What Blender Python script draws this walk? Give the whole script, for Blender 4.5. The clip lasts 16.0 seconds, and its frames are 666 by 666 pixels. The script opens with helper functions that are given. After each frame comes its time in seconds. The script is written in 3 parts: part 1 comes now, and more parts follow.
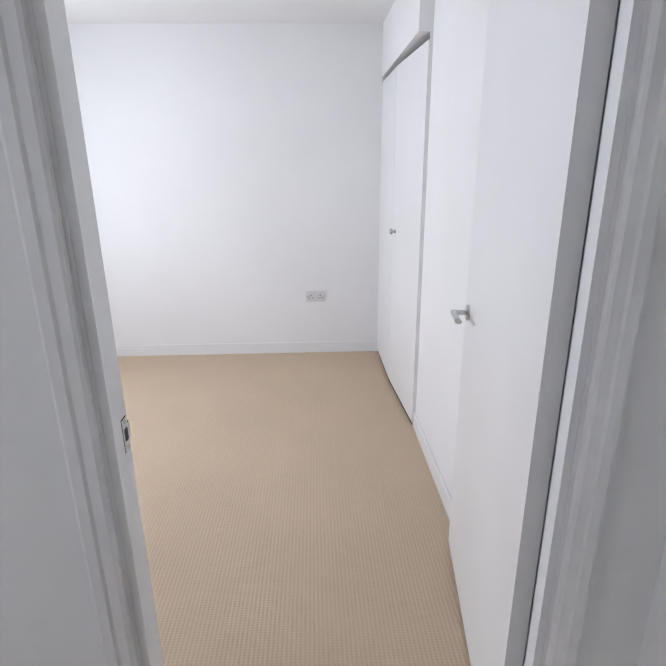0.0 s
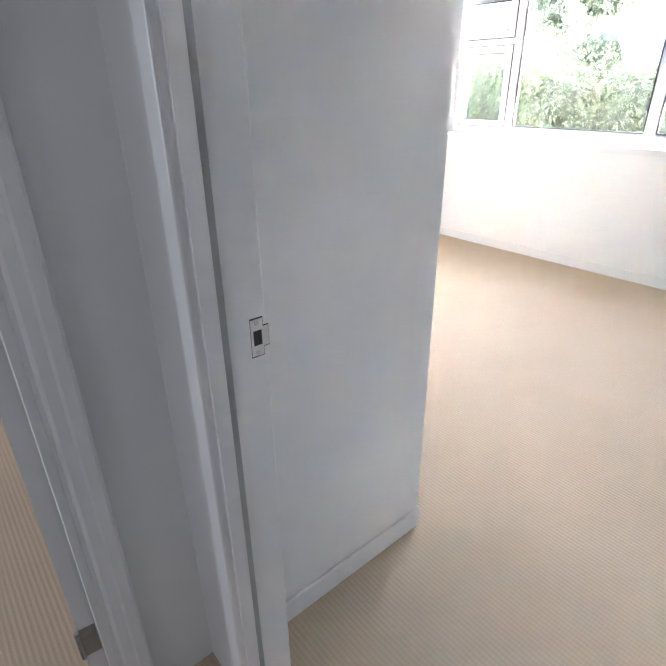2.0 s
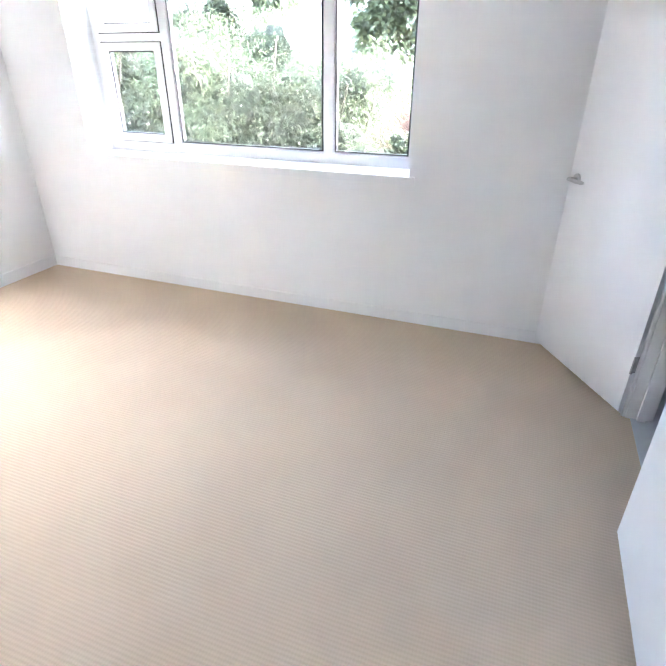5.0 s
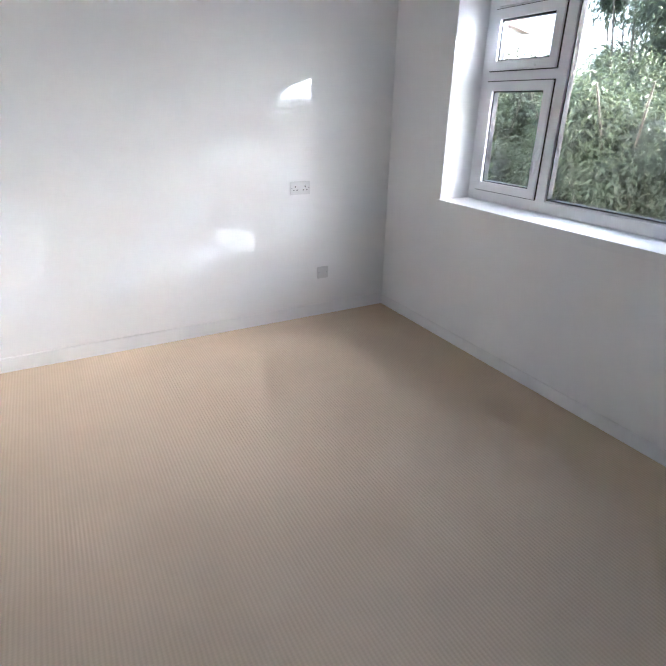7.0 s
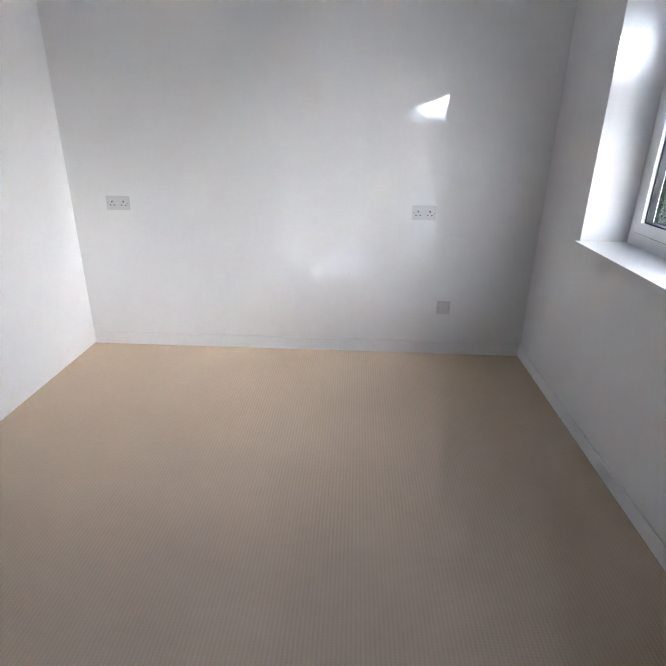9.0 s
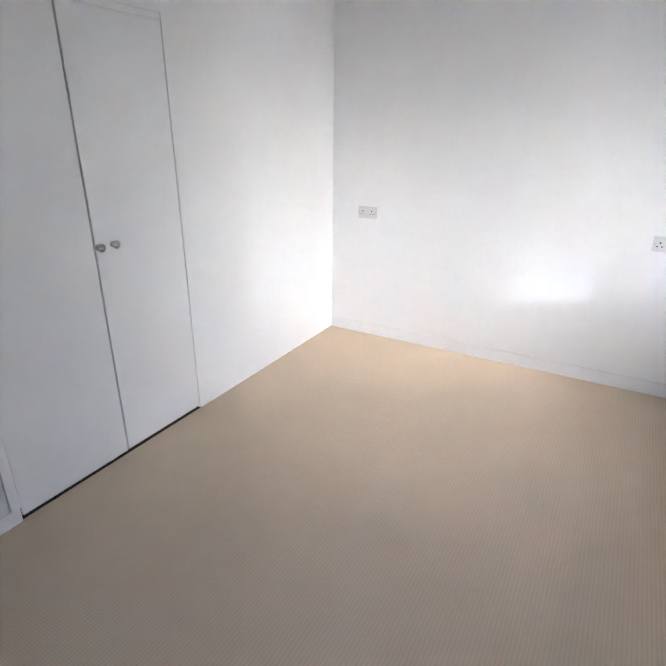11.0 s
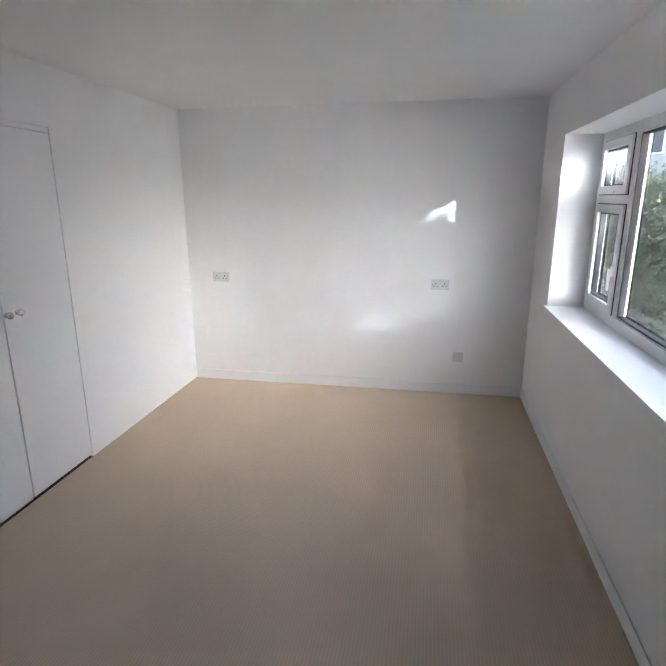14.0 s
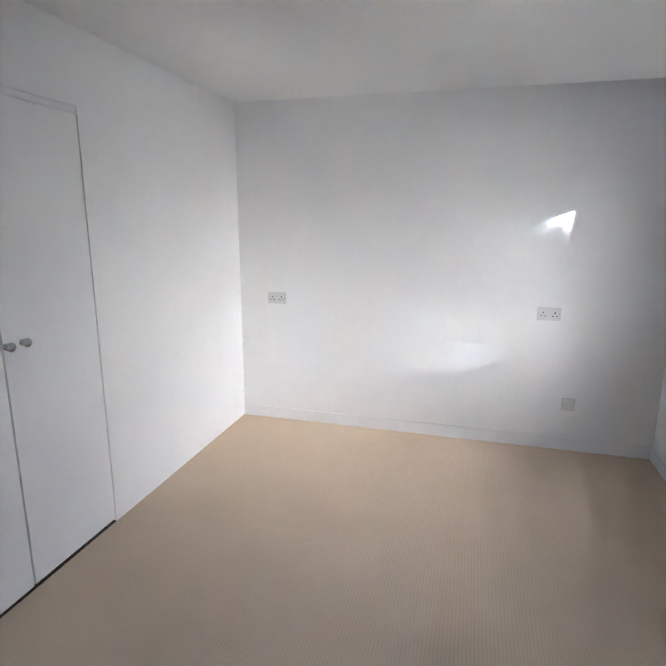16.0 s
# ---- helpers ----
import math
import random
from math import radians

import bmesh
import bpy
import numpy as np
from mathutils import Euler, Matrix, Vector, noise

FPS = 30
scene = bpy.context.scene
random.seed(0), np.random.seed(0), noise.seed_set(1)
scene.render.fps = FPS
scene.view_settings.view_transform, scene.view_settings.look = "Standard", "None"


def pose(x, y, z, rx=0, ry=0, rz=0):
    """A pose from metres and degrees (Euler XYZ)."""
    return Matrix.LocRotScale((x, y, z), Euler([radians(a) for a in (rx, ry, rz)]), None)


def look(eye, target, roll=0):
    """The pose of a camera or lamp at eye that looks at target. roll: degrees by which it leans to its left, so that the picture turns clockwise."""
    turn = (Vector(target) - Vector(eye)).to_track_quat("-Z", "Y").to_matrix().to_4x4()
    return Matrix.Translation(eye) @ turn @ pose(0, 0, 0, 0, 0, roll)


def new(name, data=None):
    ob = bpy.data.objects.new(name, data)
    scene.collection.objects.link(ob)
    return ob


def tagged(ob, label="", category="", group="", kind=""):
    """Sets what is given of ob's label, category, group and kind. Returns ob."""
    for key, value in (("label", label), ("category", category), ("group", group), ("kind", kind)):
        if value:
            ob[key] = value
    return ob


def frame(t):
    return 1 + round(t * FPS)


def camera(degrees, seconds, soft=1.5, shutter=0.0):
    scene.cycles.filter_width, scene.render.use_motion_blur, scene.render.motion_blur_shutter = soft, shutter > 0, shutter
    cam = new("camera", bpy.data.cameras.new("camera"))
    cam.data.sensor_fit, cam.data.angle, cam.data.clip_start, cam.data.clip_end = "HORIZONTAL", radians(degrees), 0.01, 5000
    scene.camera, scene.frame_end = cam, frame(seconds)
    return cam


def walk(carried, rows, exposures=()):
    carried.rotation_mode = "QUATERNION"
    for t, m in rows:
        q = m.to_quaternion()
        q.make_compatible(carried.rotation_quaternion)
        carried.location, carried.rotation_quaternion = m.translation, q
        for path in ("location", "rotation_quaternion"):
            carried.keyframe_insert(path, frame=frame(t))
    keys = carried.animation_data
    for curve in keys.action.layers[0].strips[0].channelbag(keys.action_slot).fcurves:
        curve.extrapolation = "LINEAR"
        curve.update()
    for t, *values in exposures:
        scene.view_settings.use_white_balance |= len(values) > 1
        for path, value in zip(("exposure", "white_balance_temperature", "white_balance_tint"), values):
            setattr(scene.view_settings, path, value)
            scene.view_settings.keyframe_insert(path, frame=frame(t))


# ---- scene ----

cam = camera(66.3, 16.0)
# seconds, eye, target, roll
PATH = [
    (0, (-1.401, -3.788, 1.446), (-1.332, -1.889, 0.823), -0.5),
    (0.5, (-1.339, -3.889, 1.426), (-1.083, -2.031, 0.731), -1.1),
    (1, (-1.27, -3.924, 1.393), (-0.691, -2.163, 0.642), -1.5),
    (1.5, (-1.154, -3.929, 1.362), (-0.268, -2.333, 0.545), -1.4),
    (2, (-1.014, -3.846, 1.33), (0.135, -2.464, 0.452), -0.6),
    (2.5, (-0.919, -3.762, 1.32), (0.387, -2.549, 0.413), -1.1),
    (2.8, (-0.889, -3.692, 1.331), (0.605, -2.722, 0.42), -0.7),
    (3.2, (-0.85, -3.635, 1.348), (0.786, -2.942, 0.429), -0.8),
    (5.3, (0.087, -3.497, 1.498), (1.742, -2.882, 0.56), 0.3),
    (5.5, (0.135, -3.44, 1.471), (1.74, -2.654, 0.573), 0.2),
    (6, (0.356, -3.43, 1.465), (1.668, -2.181, 0.617), -0.3),
    (6.5, (0.457, -3.303, 1.478), (1.552, -1.845, 0.656), 1.2),
    (7, (0.722, -3.223, 1.458), (1.605, -1.624, 0.643), 1.0),
    (7.5, (0.889, -3.245, 1.39), (1.692, -1.584, 0.618), 1.7),
    (8, (1.428, -3.255, 1.461), (1.942, -1.503, 0.645), 1.0),
    (8.5, (1.656, -3.215, 1.449), (2.0, -1.408, 0.665), 1.8),
    (9, (1.802, -3.229, 1.447), (1.728, -1.38, 0.689), 0.9),
    (9.5, (1.937, -3.169, 1.529), (1.295, -1.451, 0.73), 0.3),
    (10, (1.923, -3.213, 1.553), (1.019, -1.62, 0.749), 0.3),
    (12.5, (2.137, -4.071, 1.612), (1.275, -2.397, 0.937), -0.6),
    (13, (2.156, -4.215, 1.609), (1.454, -2.468, 0.933), -0.6),
    (13.5, (2.176, -4.279, 1.631), (1.687, -2.445, 0.999), -0.5),
    (14, (2.118, -4.282, 1.644), (1.764, -2.382, 1.132), -0.2),
    (14.5, (2.055, -4.245, 1.647), (1.742, -2.323, 1.19), 0.0),
    (15, (2.013, -4.042, 1.579), (1.706, -2.114, 1.145), 0.0),
    (15.5, (1.893, -3.77, 1.546), (1.558, -1.845, 1.119), 0.4),
    (16, (1.721, -3.588, 1.556), (1.207, -1.706, 1.118), 0.3),
]
walk(cam, [(t, look(eye, target, roll)) for t, eye, target, roll in PATH],
     exposures=[(0.0, 6.9, 5750, 11), (1.0, 7.15, 5700, 11), (1.5, 6.8, 5700, 11), (2.0, 6.35, 5600, 11), (2.5, 6.3, 5550, 11), (3.2, 6.3, 5500, 11), (5.3, 5.75, 5300, 11),
                (6.0, 4.62, 5230, 11), (6.5, 4.3, 5250, 11), (8.0, 4.05, 5280, 11), (9.0, 3.85, 5300, 11), (10.0, 4.25, 5320, 11), (12.3, 4.38, 5400, 11), (13.0, 4.34, 5400, 11), (13.5, 4.22, 5400, 11),
                (14.0, 3.92, 5400, 11), (14.5, 3.78, 5380, 11), (15.5, 3.8, 5350, 11), (16.0, 4.0, 5350, 11)])


# ---- light ----
SUN_WAY = Vector((-0.70, 0.665, -0.235)).normalized()  # the way the sunlight travels
sun_el = math.asin(-SUN_WAY.z)
world = bpy.data.worlds.new("sky")
scene.world = world
world.use_nodes = True
wn = world.node_tree.nodes
sky = wn.new("ShaderNodeTexSky")
sky.sky_type, sky.sun_disc = 'NISHITA', False
sky.sun_elevation, sky.dust_density, sky.ozone_density = sun_el, 4.5, 0.8
sky.sun_rotation = math.atan2(-SUN_WAY.x, -SUN_WAY.y)
haze = wn.new("ShaderNodeHueSaturation")   # thin white haze over the whole sky
haze.inputs["Saturation"].default_value = 0.55
world.node_tree.links.new(sky.outputs[0], haze.inputs["Color"])
world.node_tree.links.new(haze.outputs[0], wn["Background"].inputs[0])
wn["Background"].inputs[1].default_value = 0.15

sun_data = bpy.data.lights.new("sun", 'SUN')
sun_data.energy, sun_data.angle, sun_data.color = 2.6, radians(0.5), (1.0, 0.975, 0.94)
sun = new("sun", sun_data)
sun.matrix_world = look((20, -20, 10), Vector((20, -20, 10)) + SUN_WAY)


def window_light(name, m, sx, sy, watts):
    """An area lamp in place of the sky's light, set in a wall opening."""
    d = bpy.data.lights.new(name, 'AREA')
    d.shape, d.size, d.size_y, d.energy, d.color = 'RECTANGLE', sx, sy, watts, (1.0, 0.98, 0.96)
    o = new(name, d)
    o.matrix_world = m
    return o


portal = window_light("garden_window_light", look((3.255, -1.7525, 1.47), (2.0, -1.7525, 1.47)), 2.30, 1.12, 1.0)
portal.data.cycles.is_portal = True   # only guides the sky's light through the opening
window_light("bedroom_window_light", look((-3.58, -1.3, 1.45), (-2.0, -1.3, 1.2)), 1.2, 0.8, 0.26)
# landing fill: no window is known there, it only brightens the walls
window_light("landing_fill_light", look((-3.58, -4.2, 1.45), (-2.0, -4.0, 1.2)), 0.8, 0.8, 0.085)


# ---- materials ----
def material(name, color, rough=0.5, metal=0.0, var=0.04, scale=3.0, grain=180.0, bump=0.05, dist=0.002, spec=0.5):
    """A painted or plain surface: broad tone variation, fine grain and a slight relief."""
    m = bpy.data.materials.new(name)
    m.use_nodes = True
    nt = m.node_tree
    b = nt.nodes["Principled BSDF"]
    tc = nt.nodes.new("ShaderNodeTexCoord")
    n1, n2 = nt.nodes.new("ShaderNodeTexNoise"), nt.nodes.new("ShaderNodeTexNoise")
    n1.inputs["Scale"].default_value, n1.inputs["Detail"].default_value = scale, 4
    n2.inputs["Scale"].default_value, n2.inputs["Detail"].default_value = grain, 3
    for n in (n1, n2):
        nt.links.new(tc.outputs["Object"], n.inputs["Vector"])
    ramp = nt.nodes.new("ShaderNodeMapRange")
    ramp.inputs[1].default_value, ramp.inputs[2].default_value = 0.3, 0.7
    ramp.inputs[3].default_value, ramp.inputs[4].default_value = 1 - var, 1 + var * 0.4
    nt.links.new(n1.outputs[0], ramp.inputs[0])
    mul = nt.nodes.new("ShaderNodeMix")
    mul.data_type, mul.blend_type = 'RGBA', 'MULTIPLY'
    mul.inputs[0].default_value = 1
    mul.inputs[6].default_value = (*color, 1)
    nt.links.new(ramp.outputs[0], mul.inputs[7])
    nt.links.new(mul.outputs[2], b.inputs["Base Color"])
    bm_ = nt.nodes.new("ShaderNodeBump")
    bm_.inputs["Strength"].default_value, bm_.inputs["Distance"].default_value = bump, dist
    nt.links.new(n2.outputs[0], bm_.inputs["Height"])
    nt.links.new(bm_.outputs[0], b.inputs["Normal"])
    b.inputs["Roughness"].default_value, b.inputs["Metallic"].default_value = rough, metal
    b.inputs["Specular IOR Level"].default_value = spec
    return m


def carpet_material():
    """Beige loop-pile carpet in fine ribbed rows."""
    m = material("beige_loop_carpet", (0.60, 0.478, 0.347), 0.95, var=0.06, scale=1.7, grain=420, bump=0.3, spec=0.1)
    nt = m.node_tree
    b = nt.nodes["Principled BSDF"]
    tc = nt.nodes["Texture Coordinate"]
    heights = []
    for axis, period in (("X", 0.0145), ("Y", 0.010)):
        w = nt.nodes.new("ShaderNodeTexWave")
        w.bands_direction = axis
        w.inputs["Scale"].default_value = 0.314 / period
        w.inputs["Distortion"].default_value = 0.5
        w.inputs["Detail Scale"].default_value = 6
        nt.links.new(tc.outputs["Object"], w.inputs["Vector"])
        heights.append(w)
    mix = nt.nodes.new("ShaderNodeMath")
    mix.operation = 'MULTIPLY_ADD'
    mix.inputs[1].default_value = 0.35
    nt.links.new(heights[1].outputs["Fac"], mix.inputs[0])
    nt.links.new(heights[0].outputs["Fac"], mix.inputs[2])
    bump = nt.nodes.new("ShaderNodeBump")
    bump.inputs["Strength"].default_value, bump.inputs["Distance"].default_value = 0.3, 0.003
    nt.links.new(mix.outputs[0], bump.inputs["Height"])
    nt.links.new(nt.nodes["Bump"].outputs[0], bump.inputs["Normal"])
    nt.links.new(bump.outputs[0], b.inputs["Normal"])
    shade = nt.nodes.new("ShaderNodeMapRange")
    shade.inputs[2].default_value = 1.35
    shade.inputs[3].default_value, shade.inputs[4].default_value = 0.93, 1.045
    nt.links.new(mix.outputs[0], shade.inputs[0])
    mul = nt.nodes.new("ShaderNodeMix")
    mul.data_type, mul.blend_type = 'RGBA', 'MULTIPLY'
    mul.inputs[0].default_value = 1
    nt.links.new(nt.nodes["Mix"].outputs[2], mul.inputs[6])
    nt.links.new(shade.outputs[0], mul.inputs[7])
    nt.links.new(mul.outputs[2], b.inputs["Base Color"])
    return m


def leaf_material(name, dark, light):
    m = bpy.data.materials.new(name)
    m.use_nodes = True
    nt = m.node_tree
    b = nt.nodes["Principled BSDF"]
    geo = nt.nodes.new("ShaderNodeNewGeometry")
    mix = nt.nodes.new("ShaderNodeMix")
    mix.data_type = 'RGBA'
    mix.inputs[6].default_value, mix.inputs[7].default_value = (*dark, 1), (*light, 1)
    nt.links.new(geo.outputs["Random Per Island"], mix.inputs[0])
    nt.links.new(mix.outputs[2], b.inputs["Base Color"])
    b.inputs["Roughness"].default_value = 0.45
    tr = nt.nodes.new("ShaderNodeBsdfTranslucent")
    nt.links.new(mix.outputs[2], tr.inputs[0])
    ms = nt.nodes.new("ShaderNodeMixShader")
    ms.inputs[0].default_value = 0.4
    nt.links.new(b.outputs[0], ms.inputs[1])
    nt.links.new(tr.outputs[0], ms.inputs[2])
    nt.links.new(ms.outputs[0], nt.nodes["Material Output"].inputs[0])
    return m


def glass_material():
    m = bpy.data.materials.new("clear_glass")
    m.use_nodes = True
    b = m.node_tree.nodes["Principled BSDF"]
    b.inputs["Transmission Weight"].default_value, b.inputs["Roughness"].default_value, b.inputs["IOR"].default_value = 1.0, 0.0, 1.45
    return m


WALL = material("white_wall_emulsion", (0.885, 0.883, 0.886), 0.75, var=0.035, scale=1.3, grain=260, bump=0.12, dist=0.0015, spec=0.3)
CEIL = material("white_ceiling_emulsion", (0.885, 0.885, 0.882), 0.85, var=0.03, scale=1.1, grain=200, bump=0.1, spec=0.2)
GLOSS = material("white_satin_woodwork", (0.865, 0.865, 0.873), 0.38, var=0.03, scale=2.2, grain=90, bump=0.05, dist=0.001)
UPVC = material("white_upvc", (0.87, 0.875, 0.885), 0.28, var=0.02, scale=3, grain=60, bump=0.01)
STOP_SHADE = material("stop_shade_grey", (0.42, 0.42, 0.425), 0.7)
GASKET = material("black_rubber_gasket", (0.02, 0.02, 0.022), 0.6)
CHROME = material("brushed_chrome", (0.62, 0.62, 0.62), 0.28, metal=1.0, var=0.1, scale=20, grain=300, bump=0.04)
KNOB = material("worn_chrome", (0.55, 0.55, 0.56), 0.18, metal=1.0, var=0.15, scale=40, bump=0.03)
STEEL = material("dull_steel", (0.42, 0.42, 0.43), 0.42, metal=1.0, var=0.2, scale=30, bump=0.05)
PLASTIC = material("white_socket_plastic", (0.70, 0.70, 0.70), 0.35, var=0.03, scale=12, grain=80, bump=0.02)
NICKEL = material("satin_nickel", (0.78, 0.77, 0.75), 0.5, metal=0.55, var=0.1, scale=40, grain=300, bump=0.03)
SLOT = material("dark_slot", (0.03, 0.03, 0.03), 0.7)
# near-black for the shade painted into the cupboard gaps
GAP_SHADE = material("cupboard_gap_shade", (0.045, 0.035, 0.03), 0.9)
CARPET = carpet_material()
VINYL = material("pale_vinyl_floor", (0.62, 0.64, 0.66), 0.35, var=0.06, scale=4, grain=40)
RADI = material("white_radiator_enamel", (0.80, 0.80, 0.80), 0.3, var=0.03, scale=3, grain=60, bump=0.02)
GRILLE = material("grey_radiator_grille", (0.24, 0.245, 0.25), 0.4, var=0.05)
BARK = material("brown_bark", (0.13, 0.10, 0.07), 0.9, var=0.4, scale=12, grain=60, bump=0.6, dist=0.01)
GRASS = material("lawn_and_soil", (0.10, 0.115, 0.06), 0.95, var=0.5, scale=0.8, grain=30, bump=0.6, dist=0.02)
PAVE = material("pale_paving", (0.46, 0.44, 0.41), 0.85, var=0.2, scale=2, grain=50, bump=0.3)
RENDER = material("white_house_render", (0.50, 0.485, 0.46), 0.9, var=0.1, scale=0.6, grain=25, bump=0.3)
TILE = material("brown_roof_tile", (0.17, 0.11, 0.085), 0.85, var=0.3, scale=1.5, grain=14, bump=0.6, dist=0.02)
PANE = material("far_window_pane", (0.05, 0.06, 0.07), 0.08, var=0.2, scale=2)
BRICK = material("red_brown_brickwork", (0.24, 0.13, 0.09), 0.9, var=0.35, scale=5, grain=20, bump=0.5, dist=0.01)
LEAF_A = leaf_material("bamboo_leaf", (0.04, 0.055, 0.028), (0.17, 0.185, 0.095))
LEAF_B = leaf_material("evergreen_leaf", (0.045, 0.06, 0.03), (0.17, 0.185, 0.085))
GLASS = glass_material()
CORE_FILL = material("dark_inner_fill", (0.035, 0.04, 0.022), 0.95, var=0.5, scale=9, grain=60, bump=0.8, dist=0.02)


# ---- mesh helpers ----
def box(bm, x0, x1, y0, y1, z0, z1, m=None):
    vs = [bm.verts.new((x, y, z)) for x in (x0, x1) for y in (y0, y1) for z in (z0, z1)]
    for f in ((0, 1, 3, 2), (4, 6, 7, 5), (0, 4, 5, 1), (2, 3, 7, 6), (0, 2, 6, 4), (1, 5, 7, 3)):
        bm.faces.new([vs[i] for i in f])
    if m is not None:
        bmesh.ops.transform(bm, matrix=m, verts=vs)
    return vs


def cyl(bm, a, b, r0, r1=None, seg=16):
    a, b = Vector(a), Vector(b)
    r1 = r0 if r1 is None else r1
    q = (b - a).to_track_quat('Z', 'Y').to_matrix().to_4x4()
    made = bmesh.ops.create_cone(bm, cap_ends=True, segments=seg, radius1=r0, radius2=r1, depth=(b - a).length,
                                 matrix=Matrix.Translation((a + b) / 2) @ q)
    return made["verts"]


def bevelled(bm, w=0.003, seg=2, angle=0.5):
    edges = [e for e in bm.edges if len(e.link_faces) == 2 and e.calc_face_angle(0) > angle]
    bmesh.ops.bevel(bm, geom=edges, offset=w, segments=seg, profile=0.6, affect='EDGES', clamp_overlap=True)
    return bm


def part(name, bm, mat, parent=None, label="", smooth=False):
    bmesh.ops.recalc_face_normals(bm, faces=bm.faces)
    me = bpy.data.meshes.new(name)
    bm.to_mesh(me)
    bm.free()
    me.materials.append(mat)
    if smooth:
        for p in me.polygons:
            p.use_smooth = True
    ob = new(name, me)
    if parent is not None:
        ob.parent = parent
    if label:
        ob["label"] = label
    return ob


def boxes(name, rows, mat, parent=None, label="", bevel=0.0):
    bm = bmesh.new()
    for r in rows:
        box(bm, *r)
    if bevel:
        bevelled(bm, bevel)
    return part(name, bm, mat, parent, label)


def structure(ob, label="", category=""):
    return tagged(ob, label, category, kind="structure")


def empty(name, m, label, category, group="", kind=""):
    ob = new(name)
    ob.matrix_world = m
    return tagged(ob, label, category, group, kind)


# ---- plan ----
H = 2.36                      # ceiling
EX = 2.945                    # window wall
SY = -4.17                    # wall with the second doorway
WIN = (-2.905, -0.60, 0.90, 2.03)   # window opening
CB = (-2.655, -1.575)         # wardrobe opening in the cupboard wall
LX = -0.635                   # room face of the landing wall
YE = -3.05                    # end of the cupboard block
D3 = (1.565, 2.345)           # second doorway
BDOOR = (-3.97, -3.205)       # doorway from the landing into this bedroom
ADOOR = (-1.765, -0.940)      # doorway into the other bedroom
AY = (-3.0, -2.90)            # wall of that doorway

structure(boxes("floor", [(-3.6, EX, -5.4, 0.135, -0.12, 0)], CARPET), "beige ribbed loop-pile carpet laid wall to wall", "carpet")
structure(boxes("floor_2", [(1.0, 2.7, -6.0, SY - 0.02, -0.05, 0.004)], VINYL), "pale smooth vinyl floor behind the doorway", "floor")
structure(boxes("ceiling", [(-3.7, 3.3, -6.1, 0.3, H, H + 0.15)], CEIL), "plain white painted ceiling", "ceiling")

# outer and inner walls
structure(boxes("wall_north", [(-0.82, 3.25, 0, 0.28, 0, H)], WALL), "plain white painted wall with three outlets", "wall")
structure(boxes("wall_east", [
    (EX, 3.25, -6.1, WIN[0], 0, H), (EX, 3.25, WIN[1], 0, 0, H),
    (EX, 3.25, WIN[0], WIN[1], 0, WIN[2] - 0.03), (EX, 3.25, WIN[0], WIN[1], WIN[3], H)], WALL),
    "white painted wall with a deep window reveal", "wall")
structure(boxes("wall_south", [
    (LX, D3[0], SY - 0.10, SY, 0, H), (D3[1], EX, SY - 0.10, SY, 0, H), (D3[0], D3[1], SY - 0.10, SY, 2.04, H)], WALL),
    "white painted wall with a doorway", "wall")
# cupboard block between the bedrooms: front skin, side and back, hollow behind the doors
structure(boxes("wall_west", [
    (-0.09, 0, CB[1], 0, 0, H), (-0.09, 0, YE, CB[0], 0, H), (-0.09, 0, CB[0], CB[1], 2.03, H),
    (LX, -0.09, YE, YE + 0.09, 0, H), (-0.66, -0.60, -2.90, 0, 0, H),
    ], WALL), "white painted wall of a built-in cupboard", "wall")
structure(boxes("wall_landing", [
    (-0.73, LX, YE - 0.12, -2.90, 0, H), (-0.73, LX, -5.4, BDOOR[0] - 0.03, 0, H),
    (-0.73, LX, BDOOR[0] - 0.03, YE - 0.12, 2.04, H)], WALL), "white painted landing wall beside the bedroom doorway", "wall")
structure(boxes("wall_landing_north", [
    (-3.6, ADOOR[0] - 0.03, AY[0], AY[1], 0, H), (ADOOR[1] + 0.03, -0.73, AY[0], AY[1], 0, H),
    (ADOOR[0] - 0.03, ADOOR[1] + 0.03, AY[0], AY[1], 2.04, H)], WALL), "white painted landing wall around a doorway", "wall")
structure(boxes("wall_landing_south", [(-3.7, -0.60, -5.4, -5.3, 0, H)], WALL), "plain white landing wall", "wall")
structure(boxes("wall_bathroom", [(0.9, 1.0, -6.1, SY - 0.10, 0, H), (2.7, EX, -6.1, SY - 0.10, 0, H), (1.0, 2.7, -6.1, -6.0, 0, H)], WALL),
          "plain white wall behind the doorway", "wall")
# other bedroom
structure(boxes("wall_bedroom_north", [(-3.7, -0.82, 0.135, 0.28, 0, H)], WALL), "plain white bedroom wall with a double outlet", "wall")
# the opening at y -4.6 to -3.8 is added for the landing fill
structure(boxes("wall_bedroom_west", [
    (-3.7, -3.6, -5.4, -4.6, 0, H), (-3.7, -3.6, -3.8, -1.9, 0, H), (-3.7, -3.6, -4.6, -3.8, 0, 1.05), (-3.7, -3.6, -4.6, -3.8, 1.85, H), (-3.7, -3.6, -0.7, 0.135, 0, H), (-3.7, -3.6, -1.9, -0.7, 0, 1.05), (-3.7, -3.6, -1.9, -0.7, 1.85, H)], WALL),
    "white bedroom wall with a window opening", "wall")
# unseen panels added to block the sky behind both area lamps
structure(boxes("blind", [(-3.72, -3.705, -1.95, -0.65, 1.0, 1.9), (-3.72, -3.705, -4.65, -3.75, 1.0, 1.9)], CEIL), "white panel added to shut the sky out of the openings", "blind")
